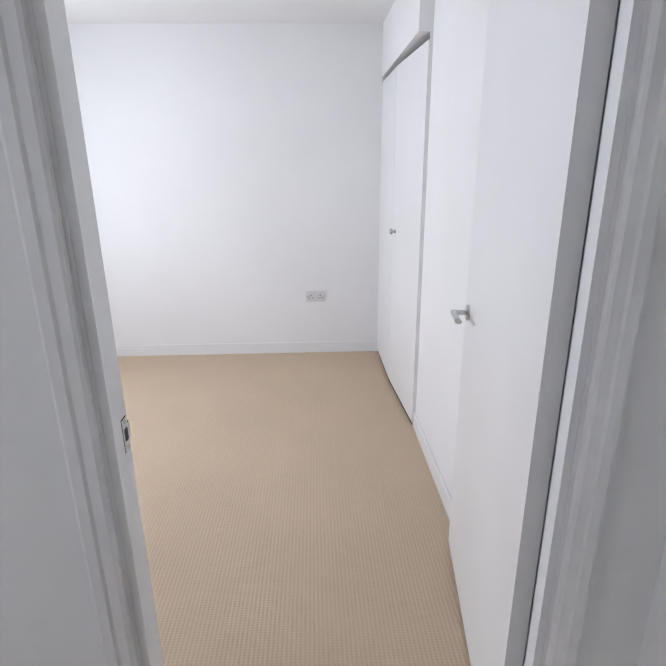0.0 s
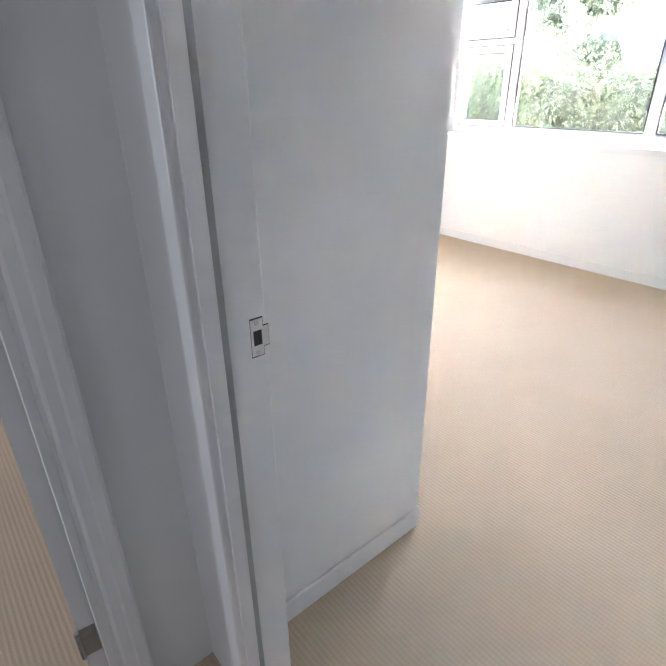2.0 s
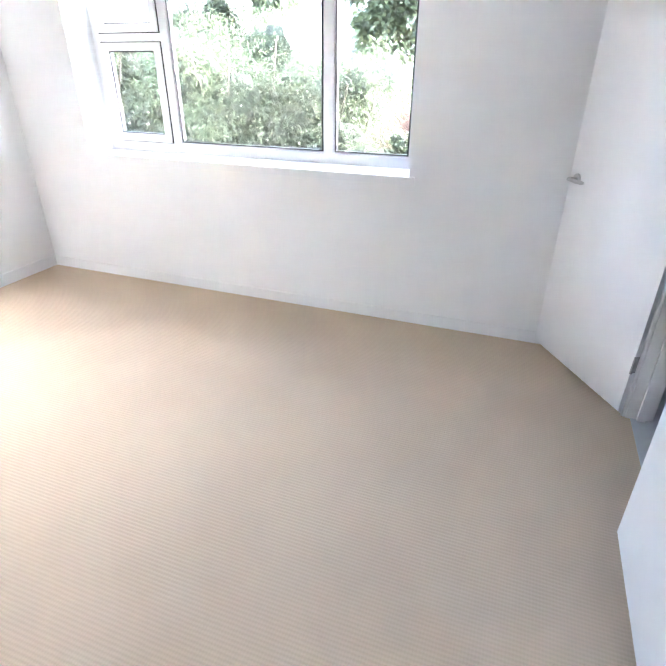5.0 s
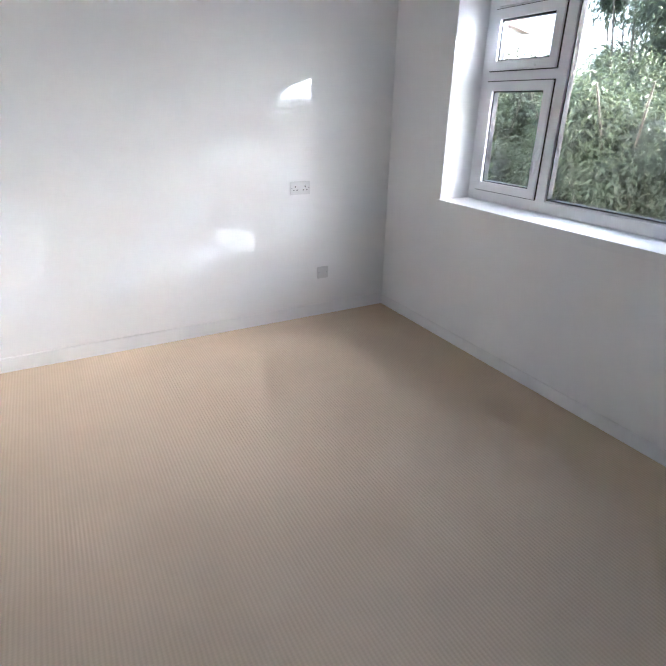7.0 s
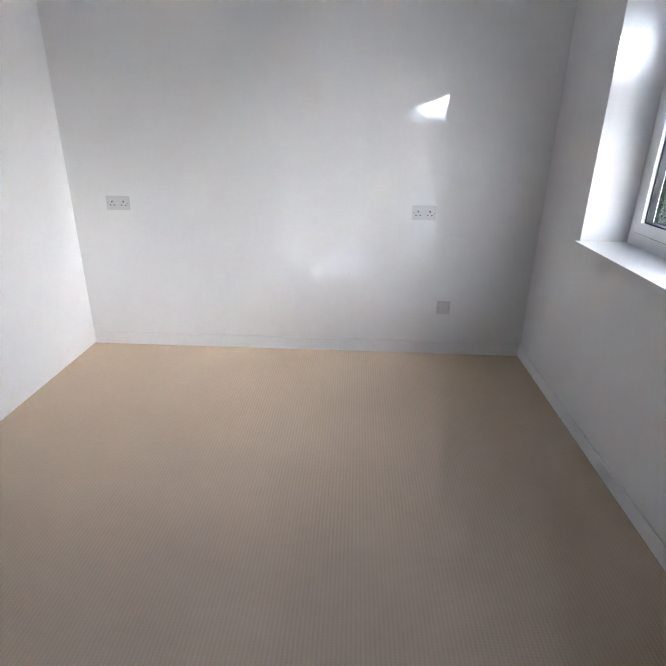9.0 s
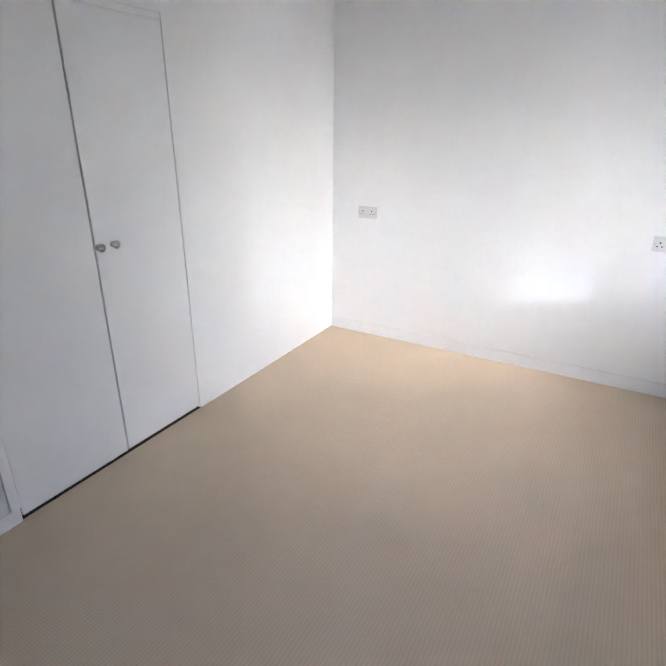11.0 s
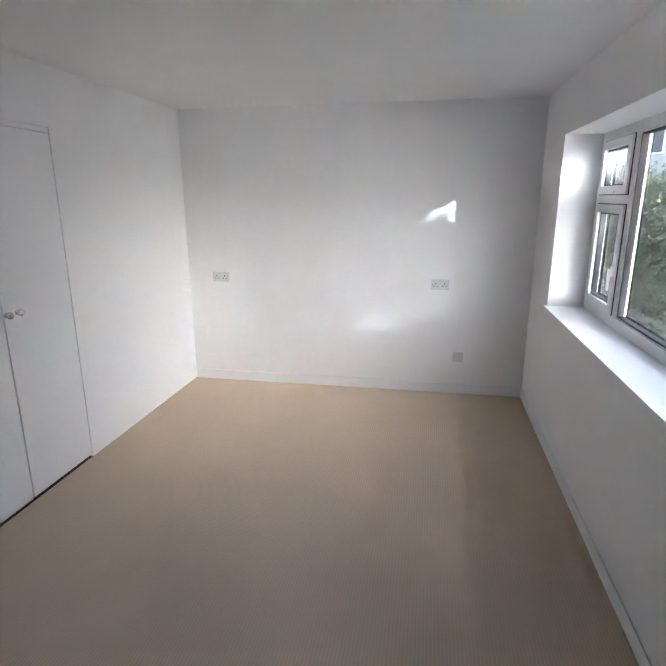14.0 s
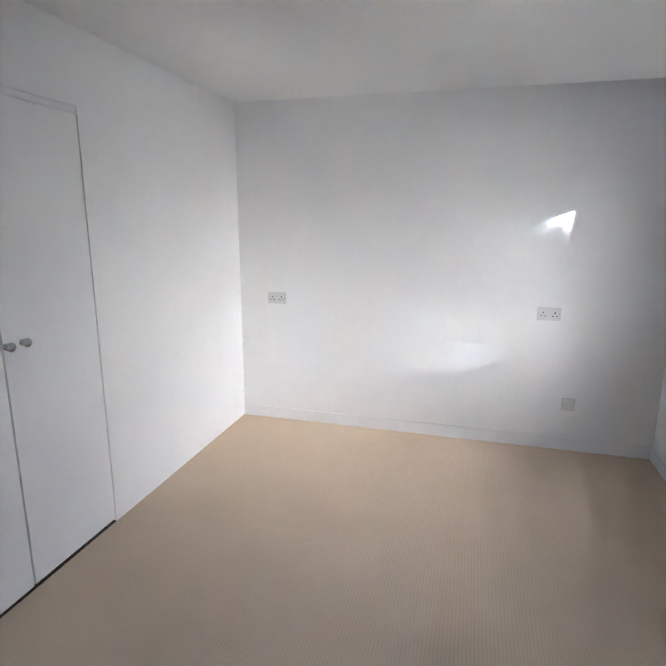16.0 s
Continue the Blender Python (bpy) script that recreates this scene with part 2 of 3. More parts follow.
structure(boxes("wall_bedroom_east", [
    (-0.832, -0.66, -2.90, -1.155, 0, H), (-0.842, -0.70, -1.1549, -1.135, 0, 2.03), (-0.70, -0.66, -1.155, 0.0, 0, H), (-0.90, -0.70, 0.118, 0.135, 0, H), (-0.90, -0.70, -1.155, 0.118, 2.03, H)], WALL),
    "white bedroom wall with built-in cupboard doors", "wall")


# ---- skirting and door trim ----
def skirting(name, x0, x1, y0, y1, h=0.09):
    bm = bmesh.new()
    box(bm, x0, x1, y0, y1, 0, h)
    bmesh.ops.bevel(bm, geom=[e for e in bm.edges if all(abs(v.co.z - h) < 1e-5 for v in e.verts)], offset=0.006, segments=3, profile=0.5, affect='EDGES')
    return structure(part(name, bm, GLOSS), "white gloss painted skirting board", "skirting")


T = 0.010
skirting("baseboard", T, EX - T, -T, -0.0005)
skirting("baseboard", EX - T, EX - 0.0005, SY, -0.0005, 0.075)
skirting("baseboard", 0.0005, T, YE - 0.0, CB[0] - 0.003, 0.075)
skirting("baseboard", LX + 0.003, 0.0, YE - T, YE - 0.0005, 0.075)
skirting("baseboard", -0.58, D3[0] - 0.065, SY + 0.0005, SY + T)
skirting("baseboard", -3.6, -0.90, 0.135 - T, 0.1345)
skirting("baseboard", -0.844, -0.8325, -2.90, -1.157)
skirting("baseboard", -3.6, ADOOR[0] - 0.075, AY[0] - T, AY[0] - 0.0005)


def trim_strip(bm, m, w, h, plain=False):
    """An upright length of moulded architrave: two steps and a rounded edge. x: 0 is the edge at the opening."""
    prof = [(0, 0), (0, 0.012), (0.006, 0.016), (w * 0.45, 0.017), (w * 0.55, 0.021), (w - 0.006, 0.021), (w, 0.017), (w, 0)]
    if plain:
        prof = [(0, 0), (0, 0.010), (0.002, 0.013), (0.005, 0.014), (w - 0.014, 0.014), (w - 0.006, 0.011), (w - 0.001, 0.005), (w, 0)]
    low = [bm.verts.new(m @ Vector((x, y, 0))) for x, y in prof]
    top = [bm.verts.new(m @ Vector((x, y, h))) for x, y in prof]
    n = len(prof)
    for k in range(n):
        bm.faces.new((low[k], low[(k + 1) % n], top[(k + 1) % n], top[k]))
    bm.faces.new(low[::-1])
    bm.faces.new(top)


def door_frame(name, length, depth, m, stop_at, label, edge=0.008, plain=False, sides=(1, -1)):
    """A door lining with stop and architraves. Local: the opening from x=0 to length, the wall from y=0 to depth."""
    root = empty(name, m, label, "door frame", kind="structure")
    boxes("lining", [(-0.028, 0, -0.002, depth + 0.002, 0, 2.02), (length, length + 0.028, -0.002, depth + 0.002, 0, 2.02),
                     (-0.028, length + 0.028, -0.002, depth + 0.002, 2.02, 2.038)], GLOSS, root, bevel=0.002)
    s0, s1 = stop_at
    st = 0.008 if plain else 0.016
    boxes("door_stop", [(0.0003, st, s0, s1, 0, 2.008), (length - st, length - 0.0003, s0, s1, 0, 2.008), (st, length - st, s0, s1, 2.008, 2.0197)], GLOSS, root, bevel=0.002)
    for side in sides:
        y = -0.002 if side > 0 else depth + 0.002
        flip = Matrix.Diagonal((1, -side, 1, 1))
        bm = bmesh.new()
        trim_strip(bm, Matrix.Translation((-edge, y, 0)) @ Matrix.Diagonal((-1, 1, 1, 1)) @ flip, 0.055, 2.08, plain)
        part("architrave", bm, GLOSS, root)
        bm = bmesh.new()
        trim_strip(bm, Matrix.Translation((length + edge, y, 0)) @ flip, 0.055, 2.08, plain)
        part("architrave", bm, GLOSS, root)
        bm = bmesh.new()
        trim_strip(bm, Matrix.Translation((-0.008, y, 2.03)) @ Matrix(((0, 0, 1, 0), (0, 1, 0, 0), (1, 0, 0, 0), (0, 0, 0, 1))) @ flip, 0.055, length + 0.016, plain)
        part("architrave", bm, GLOSS, root)
    return root


door_frame("trim_bedroom_door", ADOOR[1] - ADOOR[0], AY[1] - AY[0], pose(ADOOR[0], AY[0], 0), (0.0, 0.034), "white gloss door lining and moulded architrave")
landing_trim = door_frame("trim_landing_door", BDOOR[1] - BDOOR[0], 0.095, pose(LX, BDOOR[0], 0, 0, 0, 90), (0.070, 0.0965), "white gloss door lining and plain architrave", edge=0.001, plain=True)

# grey strips painted as the shadow line beside each stop
for x in (0.0003, BDOOR[1] - BDOOR[0] - 0.0063):
    boxes("stop_shade_strip", [(x, x + 0.006, 0.058, 0.0698, 0, 2.008)], STOP_SHADE, landing_trim, "grey strip painted as the shade line beside the stop")
door_frame("trim_bathroom_door", D3[1] - D3[0] - 0.06, 0.10, pose(D3[1] - 0.03, SY, 0, 0, 0, 180), (0.045, 0.08), "white gloss door lining beside the open door")


# ---- doors ----
def lever(parent, x, z, y, side, way):
    """A lever on a round rose, on the face at y; way: the lever points along x."""
    bm = bmesh.new()
    cyl(bm, (x, y, z), (x, y + side * 0.008, z), 0.026, 0.025, 24)
    cyl(bm, (x, y + side * 0.006, z), (x, y + side * 0.052, z), 0.009, seg=14)
    cyl(bm, (x, y + side * 0.050, z), (x + way * 0.10, y + side * 0.050, z), 0.0095, seg=14)
    cyl(bm, (x + way * 0.10, y + side * 0.050, z), (x + way * 0.11, y + side * 0.042, z), 0.0095, 0.006, 14)
    bmesh.ops.create_uvsphere(bm, u_segments=12, v_segments=8, radius=0.0097, matrix=Matrix.Translation((x, y + side * 0.050, z)))
    return part("door_handle", bm, CHROME, parent, "brushed chrome lever handle", smooth=False)


def leaf(name, m, width, label, hinge_z=(0.24, 1.0, 1.75), face=1, gap=0.014):
    """A flush door. Local: the hinge edge at x=0, the leaf along x, its thickness from y=0 to 0.04."""
    root = empty(name, m, label, "door", kind="structure")
    bm = bmesh.new()
    box(bm, 0, width, 0, 0.04, gap, 1.995)
    bevelled(bm, 0.0025)
    part("door_leaf", bm, GLOSS, root)
    for side, y in ((-1, 0.0), (1, 0.04)):
        lever(root, width - 0.06, 0.98, y, side, -1)
    boxes("latch", [(width - 0.0005, width + 0.0015, 0.009, 0.031, 0.92, 1.05), (width, width + 0.010, 0.014, 0.026, 0.965, 0.99)], STEEL, root, "steel latch plate")
    for z in hinge_z:
        bm = bmesh.new()
        box(bm, -0.0015, 0.0, 0.006 if face > 0 else 0.002, 0.038 if face > 0 else 0.034, z, z + 0.085)
        cyl(bm, (-0.004, 0.043 if face > 0 else -0.003, z), (-0.004, 0.043 if face > 0 else -0.003, z + 0.085), 0.0055, seg=10)
        part("hinge", bm, STEEL, root, "dull steel butt hinge")
    return root


# other bedroom's door, standing open against its cupboard wall
hx, hy, fx, fy = -0.951, -2.950, -0.8445, -2.125
leaf("door_1", pose(hx, hy, 0, 0, 0, math.degrees(math.atan2(fy - hy, fx - hx))), math.hypot(fx - hx, fy - hy),
     "white flush door standing open, chrome lever handle", hinge_z=(0.19, 1.78))
# this bedroom's door, folded back to the wall behind
leaf("door_2", pose(-0.615, BDOOR[0] + 0.0, 0, 0, 0, -5), 0.755, "white flush door standing open against the wall", face=-1)
# the second door, open until it rests near the window wall
hx, hy, fx, fy = 2.318, -4.132, 2.938, -3.742
leaf("door_3", pose(hx, hy, 0, 0, 0, math.degrees(math.atan2(fy - hy, fx - hx))) @ pose(0, -0.04, 0), math.hypot(fx - hx, fy - hy) - 0.005,
     "white flush door standing open by the window wall", gap=0.026)


def strike(m, label):
    """A lipped strike plate let into a lining: local x along the wall's depth, y out of the lining, z up."""
    root = empty("strike_plate", m, label, "strike plate")
    bm = bmesh.new()
    box(bm, -0.011, 0.011, 0, 0.0022, -0.032, 0.032)
    box(bm, 0.011, 0.021, 0, 0.0022, -0.017, 0.017)
    part("plate", bm, NICKEL, root)
    boxes("recess", [(-0.0114, 0.0125, 0, 0.0006, -0.0345, 0.0345), (0.0125, 0.0225, 0, 0.0006, -0.019, 0.019)], SLOT, root, "dark edge around the plate")
    boxes("latch_hole", [(-0.007, 0.008, 0.0020, 0.0027, -0.013, 0.013)], SLOT, root, "dark latch hole")
    for z in (-0.026, 0.026):
        bm = bmesh.new()
        cyl(bm, (0, 0.002, z), (0, 0.0034, z), 0.0045, 0.004, 12)
        part("screw", bm, CHROME, root)
    return root


strike(pose(-0.640, BDOOR[1] - 0.0002, 0.966) @ Matrix.Diagonal((1, -1, 1, 1)), "steel latch strike plate let into the white lining")
strike(pose(ADOOR[0] + 0.0002, -2.915, 0.966, 0, 0, -90) @ Matrix.Diagonal((-1, 1, 1, 1)), "steel latch strike plate on the door lining")


# ---- built-in cupboards ----
def knob(parent, m):
    bm = bmesh.new()
    prof = [(0.0, 0.014), (0.003, 0.014), (0.006, 0.009), (0.014, 0.009), (0.019, 0.0175), (0.028, 0.0195), (0.034, 0.015), (0.036, 0.0)]
    rings = []
    for d, r in prof:
        rings.append([bm.verts.new(m @ Vector((d, r * math.cos(a), r * math.sin(a)))) for a in [2 * math.pi * k / 18 for k in range(18)]] if r > 0 else [bm.verts.new(m @ Vector((d, 0, 0)))])
    for a, b in zip(rings, rings[1:]):
        for k in range(18):
            if len(b) == 1:
                bm.faces.new((a[k], a[(k + 1) % 18], b[0]))
            else:
                bm.faces.new((a[k], a[(k + 1) % 18], b[(k + 1) % 18], b[k]))
    return part("knob", bm, KNOB, parent, "round chrome knob", smooth=True)


def cupboard_door(root, y0, y1, z0, z1, x, knob_y, knob_z, t=0.019, way=1):
    bm = bmesh.new()
    box(bm, x - t if way > 0 else x, x if way > 0 else x + t, y0, y1, z0, z1)
    bevelled(bm, 0.002)
    d = part("door", bm, GLOSS, root)
    knob(d, pose(x, knob_y, knob_z) @ Matrix.Diagonal((way, 1, 1, 1)))
    return d


ward = empty("built_in_wardrobe", pose(0, 0, 0), "white built-in double wardrobe with closed flush doors", "wardrobe")
cupboard_door(ward, CB[0] + 0.007, -2.1045, 0.020, 1.998, 0.003, -2.101 + 0.03 - 0.012, 1.066)
cupboard_door(ward, -2.0945, CB[1] - 0.006, 0.020, 1.998, -0.001, -2.004, 1.066)
boxes("cover_strip", [(0.0005, 0.019, CB[0] - 0.040, CB[0] - 0.001, 0.076, 2.03)], GLOSS, ward, bevel=0.004)
# dark slab: shade under the doors, put into the colour
boxes("floor_gap_shade", [(-0.598, -0.0005, CB[0] + 0.001, CB[1] - 0.001, 0.001, 0.004)], GAP_SHADE, ward, "dark slab painted as the shade under the doors")
# dark strips filling the door gaps, painted as their shade
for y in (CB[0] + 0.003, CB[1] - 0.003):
    boxes("gap_shade_strip", [(-0.030, -0.006, y - 0.0026, y + 0.0026, 0.022, 1.996)], GAP_SHADE, ward, "dark strip painted as the shade beside the door")
boxes("gap_shade_strip", [(-0.030, -0.010, -2.1043, -2.0947, 0.022, 1.996)], GAP_SHADE, ward, "dark strip painted as the shade between the doors")
boxes("meeting_bead", [(-0.0008, 0.0022, -2.0940, -2.0800, 0.022, 1.996)], GLOSS, ward, "thin bead along the door's edge", bevel=0.0012)
boxes("head_rail", [(-0.06, -0.004, CB[0] + 0.001, CB[1] - 0.001, 2.001, 2.029)], GLOSS, ward)

cup = empty("built_in_cupboard", pose(0, 0, 0), "white built-in cupboard with flush doors", "cupboard")
for (xa, ya), (xb, yb), kn in (((-0.850, -1.149), (-0.893, -0.482), True), ((-0.893, -0.474), (-0.898, 0.114), False)):
    w = math.hypot(xb - xa, yb - ya)
    bm = bmesh.new()
    box(bm, 0, w, -0.019, 0, 0.020, 1.998)
    bevelled(bm, 0.002)
    m = pose(xa, ya, 0, 0, 0, math.degrees(math.atan2(yb - ya, xb - xa)))
    bmesh.ops.transform(bm, matrix=m, verts=bm.verts)
    d = part("door", bm, GLOSS, cup)
    if kn:
        knob(d, m @ pose(w - 0.085, 0, 1.052, 0, 0, 90))
# dark slab that paints the shade under these doors
bm = bmesh.new()
foot = [(-0.848, -1.133), (-0.890, -0.48), (-0.895, 0.114), (-0.70, 0.114), (-0.70, -1.133)]
vs = [[bm.verts.new((x, y, z)) for x, y in foot] for z in (0.001, 0.004)]
bm.faces.new(vs[0]), bm.faces.new(vs[1][::-1])
for k in range(5):
    bm.faces.new((vs[0][k], vs[0][(k + 1) % 5], vs[1][(k + 1) % 5], vs[1][k]))
part("floor_gap_shade", bm, GAP_SHADE, cup, "dark slab painted as the shade under the doors")


# ---- outlets ----
def outlet(m, gangs, label, plain=False):
    """A moulded outlet plate. Local: x across, z up, y out of the wall."""
    w = 0.146 if gangs == 2 else 0.086
    root = empty("wall_socket", m, label, "socket", "outlets on the bedroom walls")
    bm = bmesh.new()
    box(bm, -w / 2, w / 2, 0, 0.0095, -0.043, 0.043)
    bevelled(bm, 0.003, 3)
    part("plate", bm, PLASTIC, root)
    if plain:
        boxes("module", [(-0.012, 0.012, 0.009, 0.0108, -0.012, 0.012)], PLASTIC, root, bevel=0.0006)
    else:
        for c in ((-0.036, 0.036) if gangs == 2 else (0.0,)):
            boxes("pin_holes", [(c - 0.004, c + 0.004, 0.0092, 0.0099, 0.004, 0.014), (c - 0.017, c - 0.008, 0.0092, 0.0099, -0.016, -0.010), (c + 0.008, c + 0.017, 0.0092, 0.0099, -0.016, -0.010)], SLOT, root, "dark socket slots")
            s = c - 0.026 if c < 0 else c + 0.026
            boxes("rocker_switch", [(s - 0.007, s + 0.007, 0.009, 0.0135, 0.005, 0.028)], PLASTIC, root, bevel=0.001)
    for s in (-1, 1):
        bm = bmesh.new()
        cyl(bm, (s * (w / 2 - 0.0105), 0.009, 0), (s * (w / 2 - 0.0105), 0.0105, 0), 0.004, 0.0036, 12)
        part("screw", bm, STEEL, root)
    return root


outlet(pose(0.302, 0, 0.967, 0, 0, 180), 2, "white double wall socket at worktop height")
outlet(pose(2.225, 0, 0.946, 0, 0, 180), 2, "white double wall socket below a sunlit patch")
outlet(pose(2.402, 0, 0.330, 0, 0, 180), 1, "small white single wall outlet above the skirting", plain=True)
outlet(pose(-1.394, 0.135, 0.470, 0, 0, 180), 2, "white double wall socket in the other bedroom")


# ---- window ----
def window():
    y0, y1, z0, z1 = WIN
    fx0, fx1 = 3.178, 3.236
    root = empty("window_1", pose(0, 0, 0), "white plastic three-light window with a hedge outside", "window", kind="structure")
    a, b, bw = -1.215, -2.295, 0.06   # glass edges of the wide middle light
    ms = [(a, a + 0.062), (b - 0.062, b)]
    zb = z0 + 0.015
    boxes("window_frame", [(fx0, fx1, y0, y0 + 0.055, zb, z1), (fx0, fx1, y1 - 0.055, y1, zb, z1),
                           (fx0, fx1, y0 + 0.055, y1 - 0.055, zb, zb + 0.062), (fx0, fx1, y0 + 0.055, y1 - 0.055, z1 - 0.055, z1)], UPVC, root, bevel=0.004)
    for m0, m1 in ms:
        boxes("mullion", [(fx0 + 0.001, fx1 - 0.001, m0, m1, zb + 0.062, z1 - 0.055)], UPVC, root, bevel=0.004)
    tz = 1.605
    boxes("transom", [(fx0 + 0.0015, fx1 - 0.001, ms[0][1], y1 - 0.055, tz, tz + 0.05)], UPVC, root, bevel=0.004)

    def sash(name, ya, yb, za, zz, opening):
        w = 0.050 if opening else 0.010
        x0, x1 = (fx0 - 0.014, fx0 + 0.046) if opening else (fx0 + 0.010, fx0 + 0.046)
        s = boxes(name, [(x0, x1, ya, ya + w, za, zz), (x0, x1, yb - w, yb, za, zz),
                         (x0, x1, ya + w, yb - w, za, za + w), (x0, x1, ya + w, yb - w, zz - w, zz)], UPVC, root, bevel=0.003)
        g, g0, g1 = 0.007, fx0 + 0.002, fx0 + 0.040
        boxes("gasket", [(g0, g1, ya + w, ya + w + g, za + w, zz - w), (g0, g1, yb - w - g, yb - w, za + w, zz - w),
                         (g0, g1, ya + w + g, yb - w - g, za + w, za + w + g), (g0, g1, ya + w + g, yb - w - g, zz - w - g, zz - w)], GASKET, s, "black rubber glazing gasket")
        if opening:
            e = 0.005
            boxes("gasket", [(fx0 - 0.003, fx0 + 0.004, ya - e, ya, za - e, zz + e), (fx0 - 0.003, fx0 + 0.004, yb, yb + e, za - e, zz + e),
                             (fx0 - 0.003, fx0 + 0.004, ya, yb, za - e, za), (fx0 - 0.003, fx0 + 0.004, ya, yb, zz, zz + e)], GASKET, s, "black rubber seal")
        p = boxes("pane", [(fx0 + 0.030, fx0 + 0.034, ya + w + 0.004, yb - w - 0.004, za + w + 0.004, zz - w - 0.004)], GLASS, s, "clear glass")
        p.visible_shadow = False
        return s

    lo, hi = zb + 0.062, z1 - 0.055
    s = sash("casement", ms[0][1] + 0.008, y1 - 0.063, lo + 0.004, tz - 0.004, True)
    bm = bmesh.new()
    box(bm, fx0 - 0.03, fx0 - 0.014, ms[0][1] + 0.016, ms[0][1] + 0.036, 1.20, 1.26)
    box(bm, fx0 - 0.045, fx0 - 0.030, ms[0][1] + 0.018, ms[0][1] + 0.034, 1.12, 1.245)
    bevelled(bm, 0.004)
    part("window_handle", bm, UPVC, s, "white window handle")
    s = sash("top_vent", ms[0][1] + 0.008, y1 - 0.063, tz + 0.054, hi - 0.004, True)
    bm = bmesh.new()
    box(bm, fx0 - 0.03, fx0 - 0.014, -0.96, -0.88, tz + 0.062, tz + 0.078)
    box(bm, fx0 - 0.042, fx0 - 0.03, -1.03, -0.89, tz + 0.064, tz + 0.076)
    bevelled(bm, 0.003)
    part("window_handle", bm, UPVC, s, "white window handle")
    bm = bmesh.new()
    box(bm, fx0 - 0.016, fx0 + 0.002, ms[0][1] + 0.03, y1 - 0.09, z1 - 0.046, z1 - 0.020)
    bevelled(bm, 0.004)
    part("trickle_vent", bm, UPVC, root, "white slotted trickle vent")
    sash("fixed_light", b, a, lo, hi, False)
    sash("fixed_light", y0 + 0.055, ms[1][0], lo, hi, False)
    bm = bmesh.new()
    box(bm, EX - 0.022, fx0 + 0.02, y0 + 0.001, y1 - 0.001, z0 - 0.029, zb)
    box(bm, EX - 0.022, EX - 0.0005, y0 - 0.035, y0 + 0.001, z0 - 0.029, zb)
    box(bm, EX - 0.022, EX - 0.0005, y1 - 0.001, y1 + 0.012, z0 - 0.029, zb)
    bevelled(bm, 0.006, 3)
    part("window_sill", bm, GLOSS, root, "white gloss window board")
    boxes("outer_sill", [(fx1 - 0.01, 3.33, y0 + 0.002, y1 - 0.002, z0 - 0.02, zb - 0.002)], UPVC, root)
    return root


window()


# ---- radiator ----
def radiator(x0, x1, yf, z0, z1):
    root = empty("radiator", pose((x0 + x1) / 2, SY, 0), "white panel radiator with a slotted top grille", "radiator")
    inv = root.matrix_world.inverted()

    def add(name, rows, mat, label="", bevel=0.0):
        bm = bmesh.new()
        for r in rows:
            box(bm, *r)
        if bevel:
            bevelled(bm, bevel)
        bmesh.ops.transform(bm, matrix=inv, verts=bm.verts)
        return part(name, bm, mat, root, label)
    add("front_panel", [(x0, x1, yf - 0.012, yf, z0, z1 - 0.004)], RADI, bevel=0.005)
    add("back_panel", [(x0, x1, yf - 0.075, yf - 0.063, z0, z1 - 0.004)], RADI, bevel=0.005)
    add("side_panel", [(x0 - 0.003, x0 + 0.001, yf - 0.074, yf - 0.002, z0 + 0.03, z1)], RADI)
    add("side_panel", [(x1 - 0.001, x1 + 0.003, yf - 0.074, yf - 0.002, z0 + 0.03, z1)], RADI)
    n = 70
    add("top_grille", [(x0 + 0.004 + (x1 - x0 - 0.008) * k / n, x0 + 0.004 + (x1 - x0 - 0.008) * (k + 0.5) / n, yf - 0.064, yf - 0.011, z1 - 0.006, z1 - 0.001) for k in range(n)], GRILLE, "slotted grey grille")
    add("convector_fins", [(x0 + 0.02, x1 - 0.02, yf - 0.045, yf - 0.03, z0 + 0.05, z1 - 0.03)], GRILLE)
    for x in (x0 + 0.15, x1 - 0.15):
        add("bracket", [(x - 0.015, x + 0.015, SY + 0.0005, yf - 0.0745, z0 + 0.1, z1 - 0.1)], STEEL)
    for x in (x0 - 0.025, x1 + 0.02):
        bm = bmesh.new()
        cyl(bm, (x, yf - 0.04, 0), (x, yf - 0.04, z0 + 0.06), 0.0075, seg=12)
        cyl(bm, (x, yf - 0.04, z0 + 0.02), (x, yf - 0.04, z0 + 0.085), 0.016, seg=14)
        cyl(bm, (x, yf - 0.04, z0 + 0.05), (x + (0.03 if x < x0 else -0.025), yf - 0.04, z0 + 0.05), 0.009, seg=12)
        bmesh.ops.transform(bm, matrix=inv, verts=bm.verts)
        part("valve", bm, RADI, root, "white valve and copper tail")
    return root


radiator(0.52, 1.47, -4.03, 0.085, 0.69)

# ---- outside ----
structure(boxes("ground", [(3.25, 600, -600, 600, -0.6, -0.12), (-600, 3.25, 0.28, 600, -0.6, -0.12), (-600, 3.25, -600, -6.1, -0.6, -0.12), (-600, -3.7, -6.1, 0.28, -0.6, -0.12)], GRASS),
          "grass and soil around the house", "ground")
structure(boxes("pavement", [(3.251, 4.25, -7.0, 9.0, -0.119, -0.09)], PAVE, bevel=0.004), "pale paved path along the house wall", "path")
structure(boxes("pavement", [(6.5, 10.9, -5.2, -1.7, -0.119, -0.092)], PAVE, bevel=0.004), "pale sunlit paving in the garden", "paving")


